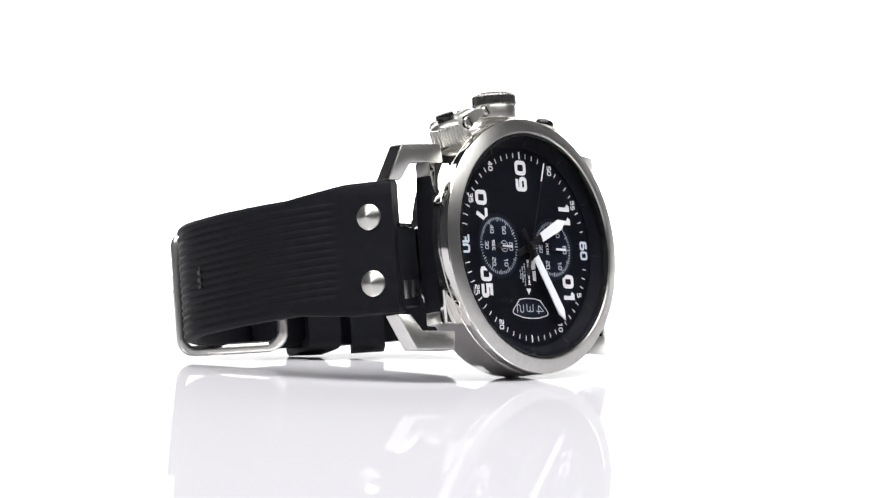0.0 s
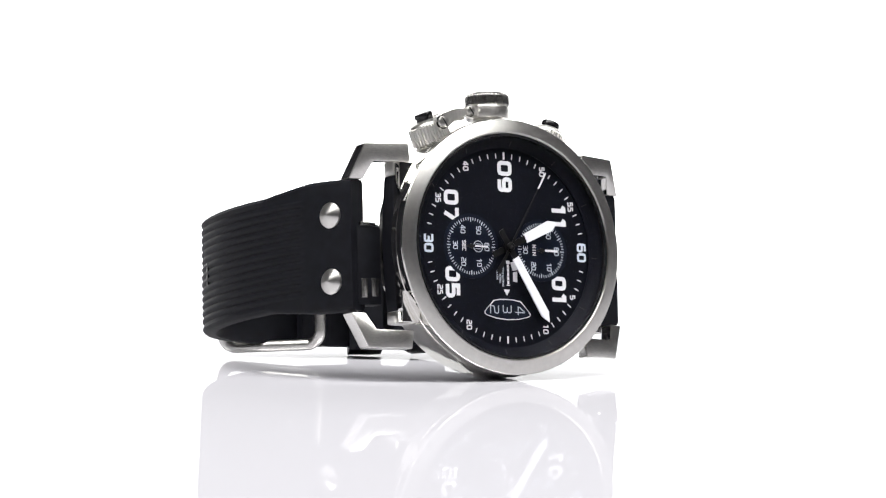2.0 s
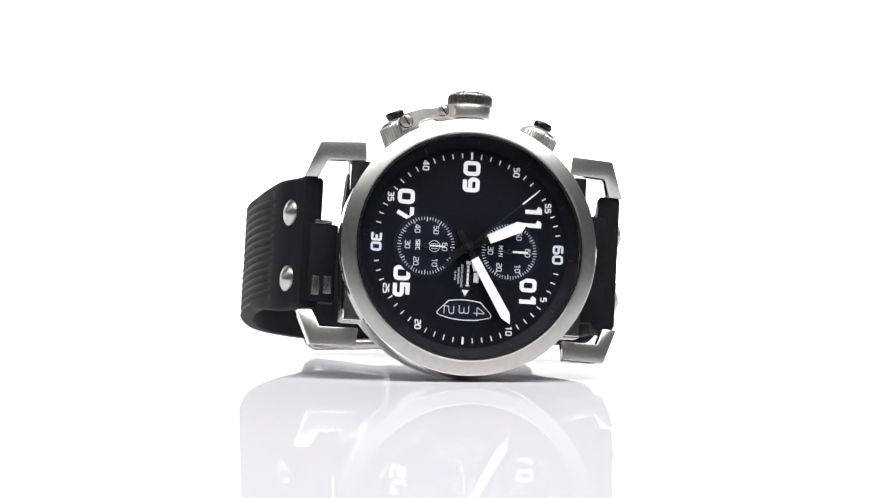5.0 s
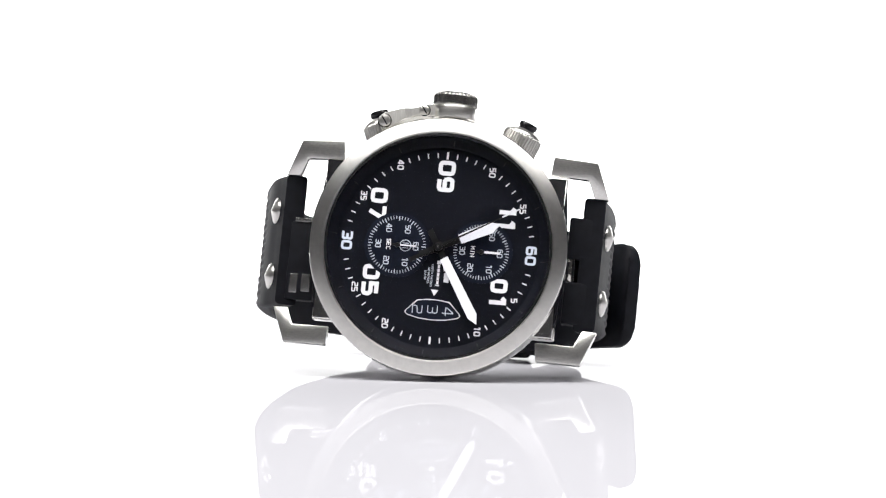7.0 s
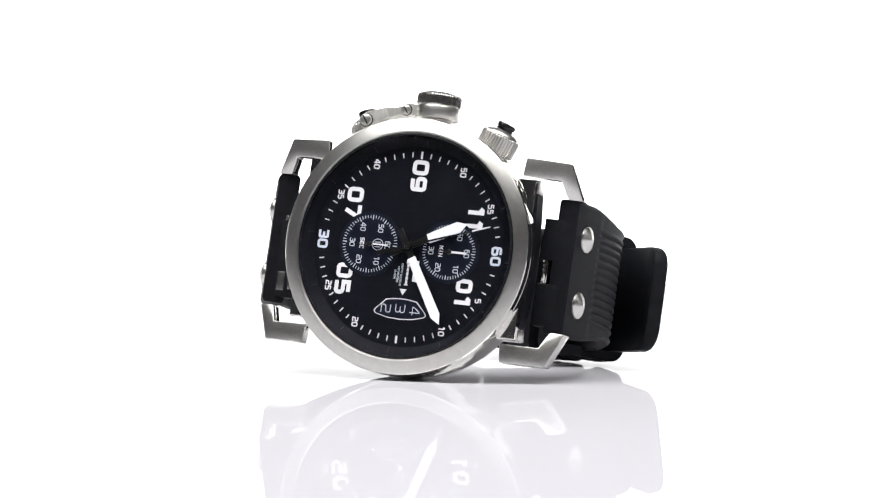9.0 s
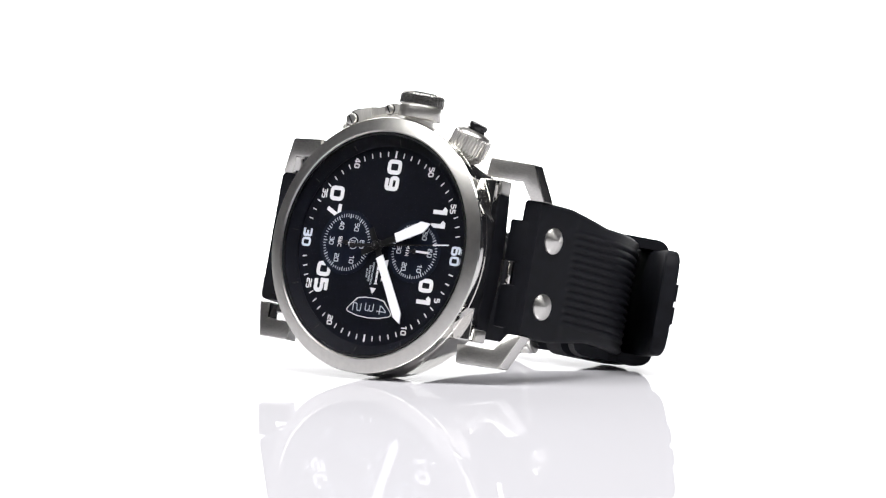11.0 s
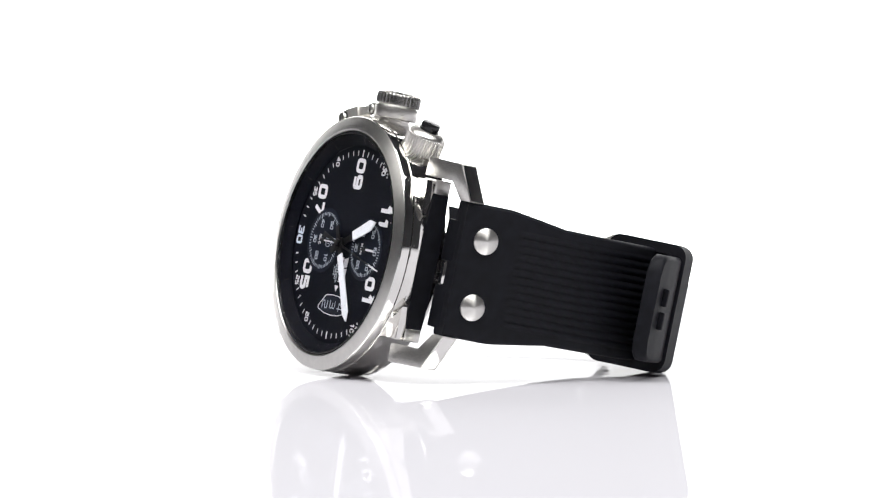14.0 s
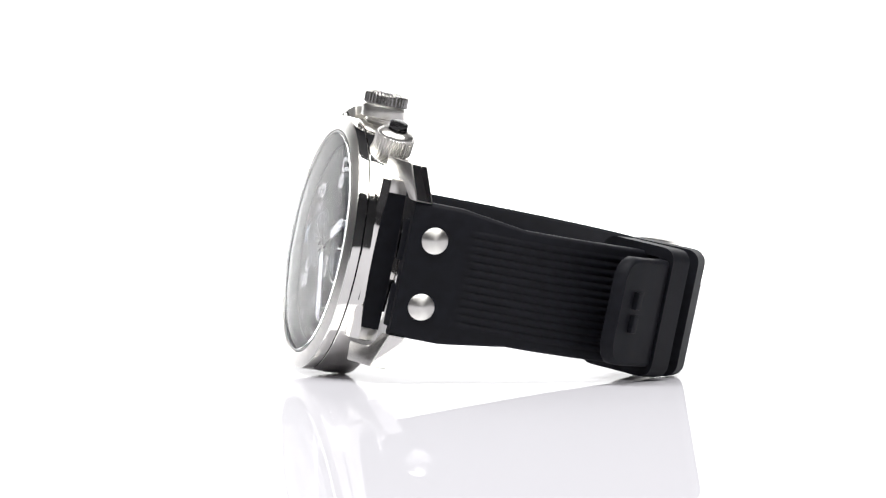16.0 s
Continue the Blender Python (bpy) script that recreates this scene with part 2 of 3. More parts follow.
def build_case():
    bm = bmesh.new()
    lathe(bm, [(20.2, 0.4), (20.25, 2.2), (20.3, 2.38), (20.4, 2.5), (20.56, 2.53), (20.7, 2.5), (22.72, 1.95), (22.82, 1.89), (22.88, 1.81), (22.6, 1.67), (20.3, 0.4)], 192)
    part("bezel", seated(bm), spun, watch, "spun satin steel bezel ring", smooth=16)
    bm = bmesh.new()
    lathe(bm, [(20.0, 0.35), (20.3, 0.41), (22.6, 1.68), (22.88, 1.8), (22.96, 1.67), (22.98, 1.47), (22.98, 0.16), (22.94, 0.07), (22.86, 0.03), (22.5, 0.02), (20.0, 0.0), (20.0, 0.35)], 192)
    part("bezel_side", seated(bm), polished, watch, "polished steel bezel side", smooth=12)
    bm = bmesh.new()
    lathe(bm, [(0, -0.8), (22.4, -0.8), (22.5, -0.1), (22.82, -0.1), (22.9, -0.14), (22.94, -0.24), (22.94, -1.6), (22.94, -1.75), (22.9, -3.4), (22.6, -6.9), (22.1, -7.5), (20.5, -9.0), (19.0, -9.4), (0, -9.4)], 192)
    for v in bm.verts:
        if v.co.z < -1.7:
            lim = 21.3 + flank_bow(v.co.y)
            v.co.x = max(-lim, min(lim, v.co.x))
    body = part("case_body", seated(bm), polished, watch, "polished steel case body", smooth=12)
    bm = bmesh.new()
    lathe(bm, [(0, -9.4), (17.5, -9.42), (17.8, -9.8), (17.4, -10.4), (0, -10.4)], 96)
    part("case_back", bm, brushed, watch)
    for s in (1, -1):
        m = Matrix.Diagonal((s, 1, 1, 1))
        bm = bmesh.new()
        prism(bm, [(15, -14.25), (21.35, -14.25), (21.35, 14.35), (15, 14.35)], -6.1, -1.3, m, None, 0.25)
        part("case_shoulder", bm, polished, watch, "polished steel case shoulder between the lugs", smooth=20)
        # rubber insert, bowed outwards along its length
        bm = bmesh.new()
        edge = [(21.5 + flank_bow(y), y) for y in (-12.0 + 24.1 * k / 16 for k in range(17))]
        prism(bm, [(15, 12.1), (15, -12.0)] + edge, -6.0, -2.9, m)
        for v in bm.verts:
            if v.co.z > -4 and abs(v.co.x) > 20:
                v.co.z += 0.7 * max(0.0, 1 - (v.co.y / 12.1) ** 2)
        part("strap_insert", bm, rubber, watch, "black rubber insert along the case flank")
        for y0, y1 in ((-14.15, -12.05), (12.15, 14.6)):
            bm = bmesh.new()
            block(bm, 15, 21.55, y0, y1, -6.0, -2.9, 0.15, m)
            part("flank_end", bm, brushed, watch, "brushed steel end of the flank", smooth=20)
    return body


def build_lugs():
    """Hooked brackets: an arm along the case top, bent down to the strap's corner."""
    poly = [(18.4, 15.0, -2.2), (18.75, 18.35, -2.2), (26.5, 18.2, -4.3), (28.95, 11.9, -6.0), (26.35, 11.9, -5.4), (25.1, 14.95, -3.8)]
    for sx in (1, -1):
        for sy in (1, -1):
            dy = 0.0 if sx > 0 else -0.4
            bm = bmesh.new()
            hi = [bm.verts.new((sx * x, sy * y + dy, z)) for x, y, z in poly]
            lo = [bm.verts.new((sx * x, sy * y + dy, z - (3.1 if x > 24 else 2.8))) for x, y, z in poly]
            for ids in ((0, 1, 2, 5), (5, 2, 3, 4)):
                bm.faces.new([hi[k] for k in ids])
                bm.faces.new([lo[k] for k in ids[::-1]])
            for k in range(6):
                f = bm.faces.new((lo[k], lo[(k + 1) % 6], hi[(k + 1) % 6], hi[k]))
                f.material_index = 1
            bmesh.ops.recalc_face_normals(bm, faces=bm.faces)
            rim = [e for e in bm.edges if e.calc_face_angle(0) > 0.6]
            bmesh.ops.bevel(bm, geom=rim, offset=0.24, segments=2, profile=0.6, affect="EDGES", clamp_overlap=True)
            lug = part("lug", bm, brushed, watch, "brushed steel hooked lug bracket with polished sides")
            lug.data.materials.append(polished)


def build_dial():
    bm = bmesh.new()
    lathe(bm, [(0, 0), (18.1, 0), (18.1, -0.6), (0, -0.6)], 128)
    dial = part("dial", bm, dial_black, watch, "matte black chronograph dial with white print")
    bm = bmesh.new()
    lathe(bm, [(18.1, -0.4), (17.9, 0.25), (18.15, 0.4), (19.5, 1.3), (19.8, 1.5), (20.18, 1.55), (20.15, -0.4), (18.1, -0.4)], 128)
    part("dial_flange", bm, dial_black, watch, "sloping black inner flange")
    bm = bmesh.new()
    lathe(bm, [(20.26, 1.5), (20.24, 2.2), (20.12, 2.42), (19.95, 2.48), (19.8, 2.44), (19.74, 2.3), (19.74, 1.5), (20.26, 1.5)], 160)
    part("crystal_gasket", seated(bm), cap_black, watch, "thin black ring round the crystal")
    # minute ticks
    for k in range(60):
        if (k % 5 == 0 and k not in (15, 45)) or k in (1, 29, 31, 59):
            continue
        a = radians(6 * k)
        long = k in (15, 45)
        r0, r1, w = (15.9, 17.2, 0.36) if long else (16.1, 17.0, 0.18)
        bm = bmesh.new()
        bar2d(bm, r0 * math.cos(a), -r0 * math.sin(a), r1 * math.cos(a), -r1 * math.sin(a), w, 0.002, 0.04)
        part("minute_tick", bm, white_print, dial, smooth=0)
    # faint raised marks on the flange
    for k in range(0, 60, 5):
        a = radians(6 * k + 3)
        bm = bmesh.new()
        bar2d(bm, 18.3 * math.cos(a), -18.3 * math.sin(a), 19.1 * math.cos(a), -19.1 * math.sin(a), 0.16, 0.0, 0.06)
        for v in bm.verts:
            v.co.z += 0.41 + 0.667 * (math.hypot(v.co.x, v.co.y) - 18.15)
        part("flange_mark", bm, hand_black, dial, smooth=0)
    # printed minutes
    for k in (5, 10, 20, 25, 30, 35, 40, 50, 55, 60):
        a = radians(6 * k)
        big = k in (30, 60)
        w, h = (3.4, 1.95) if big else ((0.85, 1.15) if k == 5 else (1.75, 1.15))
        part("minute_number", numeral(str(k), 16.4 * math.cos(a), -16.4 * math.sin(a), w, h, 0.42 if big else 0.21, 0.002, 0.04), white_print if not big else grey_light, dial, smooth=0)
    # hour numerals
    for s, x, y, w in (("09", 0.1, 12.85, 5.6), ("07", -11.45, 6.95, 5.6), ("05", -11.5, -6.75, 5.6), ("11", 11.6, 6.3, 4.6), ("01", 11.3, -7.2, 5.2)):
        part("hour_numeral", numeral(s, x, y, w, 3.05, 0.74, 0.002, 0.04), white_print, dial, smooth=0)
    # subdials
    for cx, name, r in ((-7.45, "SEC", 5.2), (7.55, "MIN", 5.0)):
        m = Matrix.Translation((cx, -0.1, 0))
        bm = bmesh.new()
        prof = [(0, 0.045)]
        for i in range(14):
            rr = 0.3 + i * (r - 0.5) / 14
            prof += [(rr, 0.045), (rr + 0.1, 0.06), (rr + 0.2, 0.045)]
        prof += [(r, 0.06), (r + 0.62, 0.055), (r + 0.62, 0.002)]
        lathe(bm, prof, 96, m)
        part("subdial", bm, subdial_black, dial, "blue-black grooved subdial")
        bm = bmesh.new()
        for k in range(60):
            a = radians(6 * k)
            r0 = r - (0.85 if k % 5 == 0 else 0.6)
            bar2d(bm, cx + r0 * math.cos(a), -0.1 + r0 * math.sin(a), cx + (r - 0.05) * math.cos(a), -0.1 + (r - 0.05) * math.sin(a), 0.17 if k % 5 == 0 else 0.12, 0.064, 0.09)
        tagged(part("subdial_ticks", bm, grey_print, dial, smooth=0), kind="stuff")
        for k in (10, 20, 30, 40, 50, 60):
            a = radians(6 * k)
            rr = 3.35
            part("subdial_number", numeral(str(k), cx + rr * math.cos(a), -0.1 - rr * math.sin(a), 1.5, 1.0, 0.155, 0.065, 0.09), grey_print, dial, smooth=0)
        part("subdial_word", numeral(name, cx - 1.5, -0.1, 1.95, 0.78, 0.135, 0.065, 0.09), white_print, dial, smooth=0)
        bm = bmesh.new()
        bar2d(bm, cx - 0.95, -0.1, cx + 0.7, -0.1, 0.42, 0.3, 0.42)
        lathe(bm, [(0, 0.45), (0.4, 0.45), (0.45, 0.2), (0.45, 0.06)], 24, m)
        part("subdial_hand", bm, hand_black, dial, "black subdial hand with white tip")
        bm = bmesh.new()
        bar2d(bm, cx + 0.6, -0.1, cx + 3.35, -0.1, 0.26 if name == "SEC" else 0.38, 0.34, 0.48)
        part("subdial_hand_tip", bm, white_print, dial, smooth=0)
    # ring emblem on the seconds subdial
    bm = bmesh.new()
    lathe(bm, [(0.92, 0.065), (1.05, 0.065), (1.05, 0.09), (0.92, 0.09), (0.92, 0.065)], 40, Matrix.Translation((-5.95, -0.1, 0)))
    for dy in (0.42, -0.42):
        bar2d(bm, -6.5, dy - 0.1, -5.4, dy - 0.1, 0.12, 0.066, 0.09)
    part("emblem_ring", bm, grey_print, dial)
    # date window
    bm = bmesh.new()
    outer = fan(0.0)
    inner = fan(0.15)
    lo = [bm.verts.new((x, y, 0.05)) for x, y in outer]
    li = [bm.verts.new((x, y, 0.05)) for x, y in inner]
    for i in range(len(lo)):
        j = (i + 1) % len(lo)
        bm.faces.new((lo[i], lo[j], li[j], li[i]))
    ext = bmesh.ops.extrude_face_region(bm, geom=bm.faces[:])
    for g in ext["geom"]:
        if isinstance(g, bmesh.types.BMVert):
            g.co.z += 0.05
    part("date_frame", bm, white_print, dial, "white outlined fan-shaped date frame", smooth=0)
    bm = bmesh.new()
    prism(bm, inner, 0.002, 0.03)
    part("date_disc", bm, subdial_black, dial, smooth=0)
    for s, x, y in (("4", 2.75, -11.2), ("3", -0.05, -11.0), ("2", -2.75, -11.2)):
        part("date_number", numeral(s, x, y, 1.45, 1.85, 0.15, 0.035, 0.06), grey_print, dial, smooth=0)
    bm = bmesh.new()
    prism(bm, [(-0.65, -7.5), (0.65, -7.5), (0, -8.6)], 0.002, 0.04)
    part("date_pointer", bm, white_print, dial, smooth=0)
    # maker's mark and print as plain shapes
    bm = bmesh.new()
    prism(bm, [(0.9, -2.6), (2.3, -2.2), (2.3, -3.9), (1.3, -4.1)], 0.002, 0.04)
    prism(bm, [(1.4, -4.35), (2.3, -4.15), (2.3, -6.1), (1.4, -6.0)], 0.002, 0.04)
    part("emblem", bm, white_print, dial, smooth=0)
    bm = bmesh.new()
    for y0, y1, w in ((-2.3, -2.9, 0.75), (-3.0, -3.6, 0.4), (-3.7, -4.3, 0.42), (-4.4, -5.1, 0.4), (-5.2, -5.8, 0.42), (-5.9, -6.5, 0.4), (-6.6, -6.8, 0.7)):
        bar2d(bm, 0.35, y0, 0.35, y1, w, 0.002, 0.03)
    part("maker_bar", bm, white_print, dial, smooth=0)
    for s, x, y, w in (("DEPTH RATING", -0.75, -5.0, 4.0), ("100 METERS", -1.35, -5.0, 2.9), ("10 ATM", -1.95, -5.0, 1.6)):
        part("dial_text", words(s, x, y, w, 0.38, 0.002, bold=0.02), grey_print, dial, smooth=0)


def fan(grow):
    """Outline of the date window: narrow at the top, bowed below."""
    g = grow
    pts = [(-2.95 + g, -9.5 - g), (-1.4, -9.26 - g), (0, -9.2 - g), (1.4, -9.26 - g), (2.95 - g, -9.5 - g)]
    pts += [(3.9 - g, -10.55), (4.75 - g, -11.4), (4.95 - g, -11.75), (4.85 - g, -12.05), (4.5 - g, -12.3 + g * 0.6)]
    pts += [(2.4, -12.82 + g), (0, -12.98 + g), (-2.4, -12.82 + g)]
    pts += [(-4.5 + g, -12.3 + g * 0.6), (-4.85 + g, -12.05), (-4.95 + g, -11.75), (-4.75 + g, -11.4), (-3.9 + g, -10.55)]
    return pts[::-1]


def build_hands():
    """Each hand points to 12 o'clock in its own space; its keys turn it."""
    made = []
    for name, z, tail, root, tip, w0, w1, white0, label in (
            ("hour_hand", 0.75, -3.6, 1.2, 11.7, 1.15, 2.0, 4.2, "white hour hand with black shank"),
            ("minute_hand", 1.15, -3.4, 1.2, 15.45, 1.1, 1.75, 2.4, "white minute hand with black shank")):
        bm = bmesh.new()
        prism(bm, [(tail, -w0 / 2), (white0, -w0 / 2), (white0, w0 / 2), (tail, w0 / 2)], z, z + 0.2)
        lathe(bm, [(0, z + 0.2), (1.1, z + 0.2), (1.1, z), (0, z)], 40)
        h = part(name, bm, hand_black, watch, label, smooth=30)
        bm = bmesh.new()
        prism(bm, [(white0 - 0.15, -w1 * 0.42), (tip - 1.7, -w1 / 2), (tip, 0), (tip - 1.7, w1 / 2), (white0 - 0.15, w1 * 0.42)], z + 0.02, z + 0.26)
        part("blade", bm, lume, h, "white luminous blade", smooth=0)
        made.append(h)
    bm = bmesh.new()
    prism(bm, [(-5.6, -0.45), (-1.2, -0.22), (12.6, -0.1), (12.6, 0.1), (-1.2, 0.22), (-5.6, 0.45)], 1.55, 1.65)
    lathe(bm, [(0, 2.0), (0.6, 2.0), (0.75, 1.85), (0.75, 1.5), (0, 1.5)], 32)
    h = part("second_hand", bm, hand_black, watch, "thin black sweep hand with white tip", smooth=30)
    bm = bmesh.new()
    prism(bm, [(12.5, -0.13), (15.9, -0.1), (15.9, 0.1), (12.5, 0.13)], 1.56, 1.68)
    part("tip", bm, white_print, h, "white tip", smooth=0)
    bm = bmesh.new()
    lathe(bm, [(0, 2.06), (0.22, 2.06), (0.25, 1.98), (0, 1.98)], 20)
    part("hub_pin", bm, polished, h)
    return made + [h]


def build_crown():
    m = Matrix.Translation((0, -0.25, -4.8)) @ Euler((radians(-90), 0, 0)).to_matrix().to_4x4()
    bm = bmesh.new()
    lathe(bm, [(0, 21.5), (2.7, 21.5), (2.7, 22.9), (2.95, 23.0), (2.95, 23.3), (2.7, 23.4), (2.7, 23.85), (3.6, 23.9), (3.84, 24.0), (3.9, 24.15), (3.9, 26.0), (3.84, 26.15), (3.5, 26.2), (3.4, 26.4), (0, 26.4)], 96, m)
    crown = part("crown", bm, spun_crown, watch, "steel screw crown with smooth collar", smooth=25)
    n = 32
    bm = bmesh.new()
    tooth = (0.05, 0.05, -0.1, -0.45, -0.52, -0.52, -0.45, -0.1)
    lathe(bm, [(3.3, 26.3), (3.86, 26.42), (3.95, 26.55), (3.95, 28.1), (3.8, 28.4), (3.35, 28.72), (2.75, 28.8), (2.6, 28.6)], n * 8, m,
          lambda i, k: tooth[k % 8] * (0.0, 1.0, 1.0, 1.0, 1.05, 0.9, 0.0, 0.0)[i])
    part("crown_grip", bm, dark_steel, crown, "toothed grey crown grip", smooth=14)
    bm = bmesh.new()
    lathe(bm, [(0, 28.62), (2.0, 28.62), (2.3, 28.66), (2.7, 28.7), (2.75, 28.5), (2.75, 26.4), (0, 26.4)], 64, m)
    part("crown_top", bm, polished, crown)


def build_pusher(s):
    base, tilt = Vector((s * 11.75, 19.4, -4.4 if s > 0 else -5.3)), -s * 21
    m = Matrix.Translation(base) @ Euler((0, 0, radians(tilt))).to_matrix().to_4x4() @ Euler((radians(-90), 0, 0)).to_matrix().to_4x4()
    bm = bmesh.new()
    lathe(bm, [(0, -2.5), (2.5, -2.5), (2.5, 0.6), (0, 0.6)], 48, m)
    p = part("pusher", bm, polished, watch, "steel chronograph pusher with black button")
    flute = (0.04, 0.06, 0.04, -0.16, -0.22, -0.16)
    bm = bmesh.new()
    lathe(bm, [(2.4, -2.2), (2.95, -2.1), (3.0, -1.9), (3.0, -0.8), (2.6, -0.6)], 34 * 6, m, lambda i, k: flute[k % 6] * (0 if i in (0, 4) else 1))
    part("pusher_base", bm, dark_steel, p, "fluted lower pusher collar", smooth=14)
    bm = bmesh.new()
    lathe(bm, [(2.6, -0.6), (3.35, -0.5), (3.5, -0.25), (3.5, 2.5), (3.4, 2.75), (3.1, 2.9)], 38 * 6, m, lambda i, k: flute[k % 6] * (0 if i in (0, 5) else 1))
    part("pusher_ring", bm, brushed, p, "fluted steel pusher ring", smooth=14)
    bm = bmesh.new()
    lathe(bm, [(2.7, 1.0), (3.25, 2.6), (3.2, 2.95), (2.9, 3.3), (2.2, 3.7), (1.85, 3.78), (1.75, 3.7), (1.75, 2.5)], 64, m)
    part("pusher_collar", bm, brushed, p, "brushed conical collar")
    bm = bmesh.new()
    lathe(bm, [(1.62, 3.0), (1.62, 3.95), (1.45, 4.0), (1.45, 4.15), (1.68, 4.2), (1.7, 4.3), (1.7, 4.85), (1.6, 5.05), (1.35, 5.15), (0, 5.2)], 48, m)
    part("button", bm, cap_black, p, "glossy black button")


def build_guard():
    """Curved arm that ties the crown collar to one pusher, one before and one behind."""
    mid = spline([(-3.3, 25.0), (-5.2, 24.75), (-8.5, 23.85), (-11.0, 22.6), (-12.9, 21.4)], 5)
    lean = lambda x, y: -1.15 * min(1.0, max(0.0, (x + 12) / 7.0))
    for z0, z1 in ((-3.1, -1.6), (-8.6, -7.2)):
        bm = bmesh.new()
        up, lo = [], []
        for i, p in enumerate(mid):
            t = (mid[min(i + 1, len(mid) - 1)] - mid[max(i - 1, 0)]).normalized()
            f = i / (len(mid) - 1)
            w = 0.98 + 0.36 * math.exp(-((f - 0.80) / 0.13) ** 2) - 0.42 * math.exp(-((f - 0.36) / 0.09) ** 2) + 0.12 * math.exp(-((f - 0.2) / 0.08) ** 2)
            n2 = Vector((-t.y, t.x)) * w
            up.append(p + n2)
            lo.append(p - n2)
        sh = lean if z0 > -5 else None
        prism(bm, [tuple(v) for v in up + lo[::-1]], z0, z1, Matrix.Identity(4), sh, 0.1)
        g = part("crown_guard", bm, grained, watch, "curved steel crown guard arm", smooth=18)
        front = z1 if z0 > -5 else z0
        sgn = 1 if z0 > -5 else -1
        # raised plate over the pusher end of the arm
        bm = bmesh.new()
        k0 = int(len(mid) * 0.52)
        plate = [tuple(v) for v in up[k0:] + lo[k0:][::-1]]
        prism(bm, plate, *sorted((front - sgn * 0.2, front + sgn * 0.4)), Matrix.Identity(4), sh, 0.1)
        part("guard_plate", bm, grained, g, "raised satin end of the arm", smooth=18)
        for x, y, r, up_ in ((-5.17, 24.76, 0.95, 0.0), (-11.98, 22.07, 1.15, 0.4)):
            off = (lean(x, y) if sgn > 0 else 0.0) + sgn * up_
            mm = Matrix.Translation((x, y, front + off)) @ Matrix.Diagonal((1, 1, sgn, 1))
            # no recess is cut: a black ring paints its shade
            bm = bmesh.new()
            lathe(bm, [(r + 0.1, -0.3), (r + 0.1, 0.05), (r - 0.12, 0.05), (r - 0.12, -0.3)], 32, mm)
            part("screw_seat_shade", bm, hand_black, g, "black ring for the shade in the recess round the screw")
            bm = bmesh.new()
            lathe(bm, [(r - 0.05, -0.3), (r - 0.05, 0.32), (r - 0.15, 0.48), (r * 0.5, 0.6), (0, 0.63)], 32, mm)
            part("screw", bm, brushed, g, "slotted steel screw")
            # black bar across the head paints the slot's shade
            bm = bmesh.new()
            c, d = math.cos(radians(125)) * r * 0.8, math.sin(radians(125)) * r * 0.8
            bar2d(bm, x - c, y - d, x + c, y + d, 0.2, *sorted((front + off + sgn * 0.4, front + off + sgn * 0.645)))
            part("screw_slot", bm, hand_black, g, smooth=0)


def strap(name, path, label, thick, halfw, ribs, end_round=False):
    """A band swept along its outer line (x, z); ribs(s) gives the ridge height, halfw(s) the half width at arc length s."""
    pts = spline(path, 10)
    s, out = 0.0, []
    for i, p in enumerate(pts):
        if i:
            s += (p - pts[i - 1]).length
        t = (pts[min(i + 1, len(pts) - 1)] - pts[max(i - 1, 0)]).normalized()
        out.append((s, p, t))
    total = s
    bm = bmesh.new()
    pitch, count = 1.36, 13
    grid = [(-count / 2 + k / 6) * pitch for k in range(count * 6 + 1)]
    rings = []
    side = 1 if path[0][0] > 0 else -1
    for s, p, t in out:
        n = Vector((t.y, -t.x)) * (-1 if side > 0 else 1)
        hw, th, a = halfw(s, total), thick(s, total), ribs(s, total)
        yc = 0.05 if side > 0 else -0.1
        ys = [-hw, -hw + 0.25, -hw + 0.7] + [g * min(1, (hw - 0.8) / (count / 2 * pitch)) for g in grid] + [hw - 0.7, hw - 0.25, hw]
        top = []
        for j, y in enumerate(ys):
            e = hw - abs(y)
            round_ = -0.6 * max(0, 1 - e / 0.7) ** 2
            rib = -a * (0.5 - 0.5 * math.cos(2 * math.pi * y / (pitch * min(1, (hw - 0.8) / (count / 2 * pitch))))) ** 1.6 if 3 <= j < len(ys) - 3 else 0
            q = p + n * (round_ + rib)
            top.append(bm.verts.new((q.x, y + yc, q.y)))
        bot = []
        for y in (hw, hw - 0.5, -hw + 0.5, -hw):
            q = p - n * (th - (0.4 if abs(y) == hw else 0))
            bot.append(bm.verts.new((q.x, y + yc, q.y)))
        rings.append(top + bot)
    for a, b in zip(rings, rings[1:]):
        for k in range(len(a)):
            bm.faces.new((a[k], a[(k + 1) % len(a)], b[(k + 1) % len(b)], b[k]))
    bm.faces.new(rings[0])
    bm.faces.new(rings[-1][::-1])
    return part(name, bm, rubber, watch, label, smooth=50)


def rivet(parent, x, y, z, angle):
    m = Euler((0, radians(angle), 0)).to_matrix().to_4x4()
    bm = bmesh.new()
    lathe(bm, [(0, 1.0), (0.3, 0.97), (2.05, 0.35), (2.32, 0.12), (2.36, -0.4), (0, -0.4)], 64)
    r = part("rivet", bm, spun, parent, "spun conical steel rivet")
    r.matrix_local = Matrix.Translation(Vector((x, y, z)) * MM) @ m.to_3x3().to_4x4()


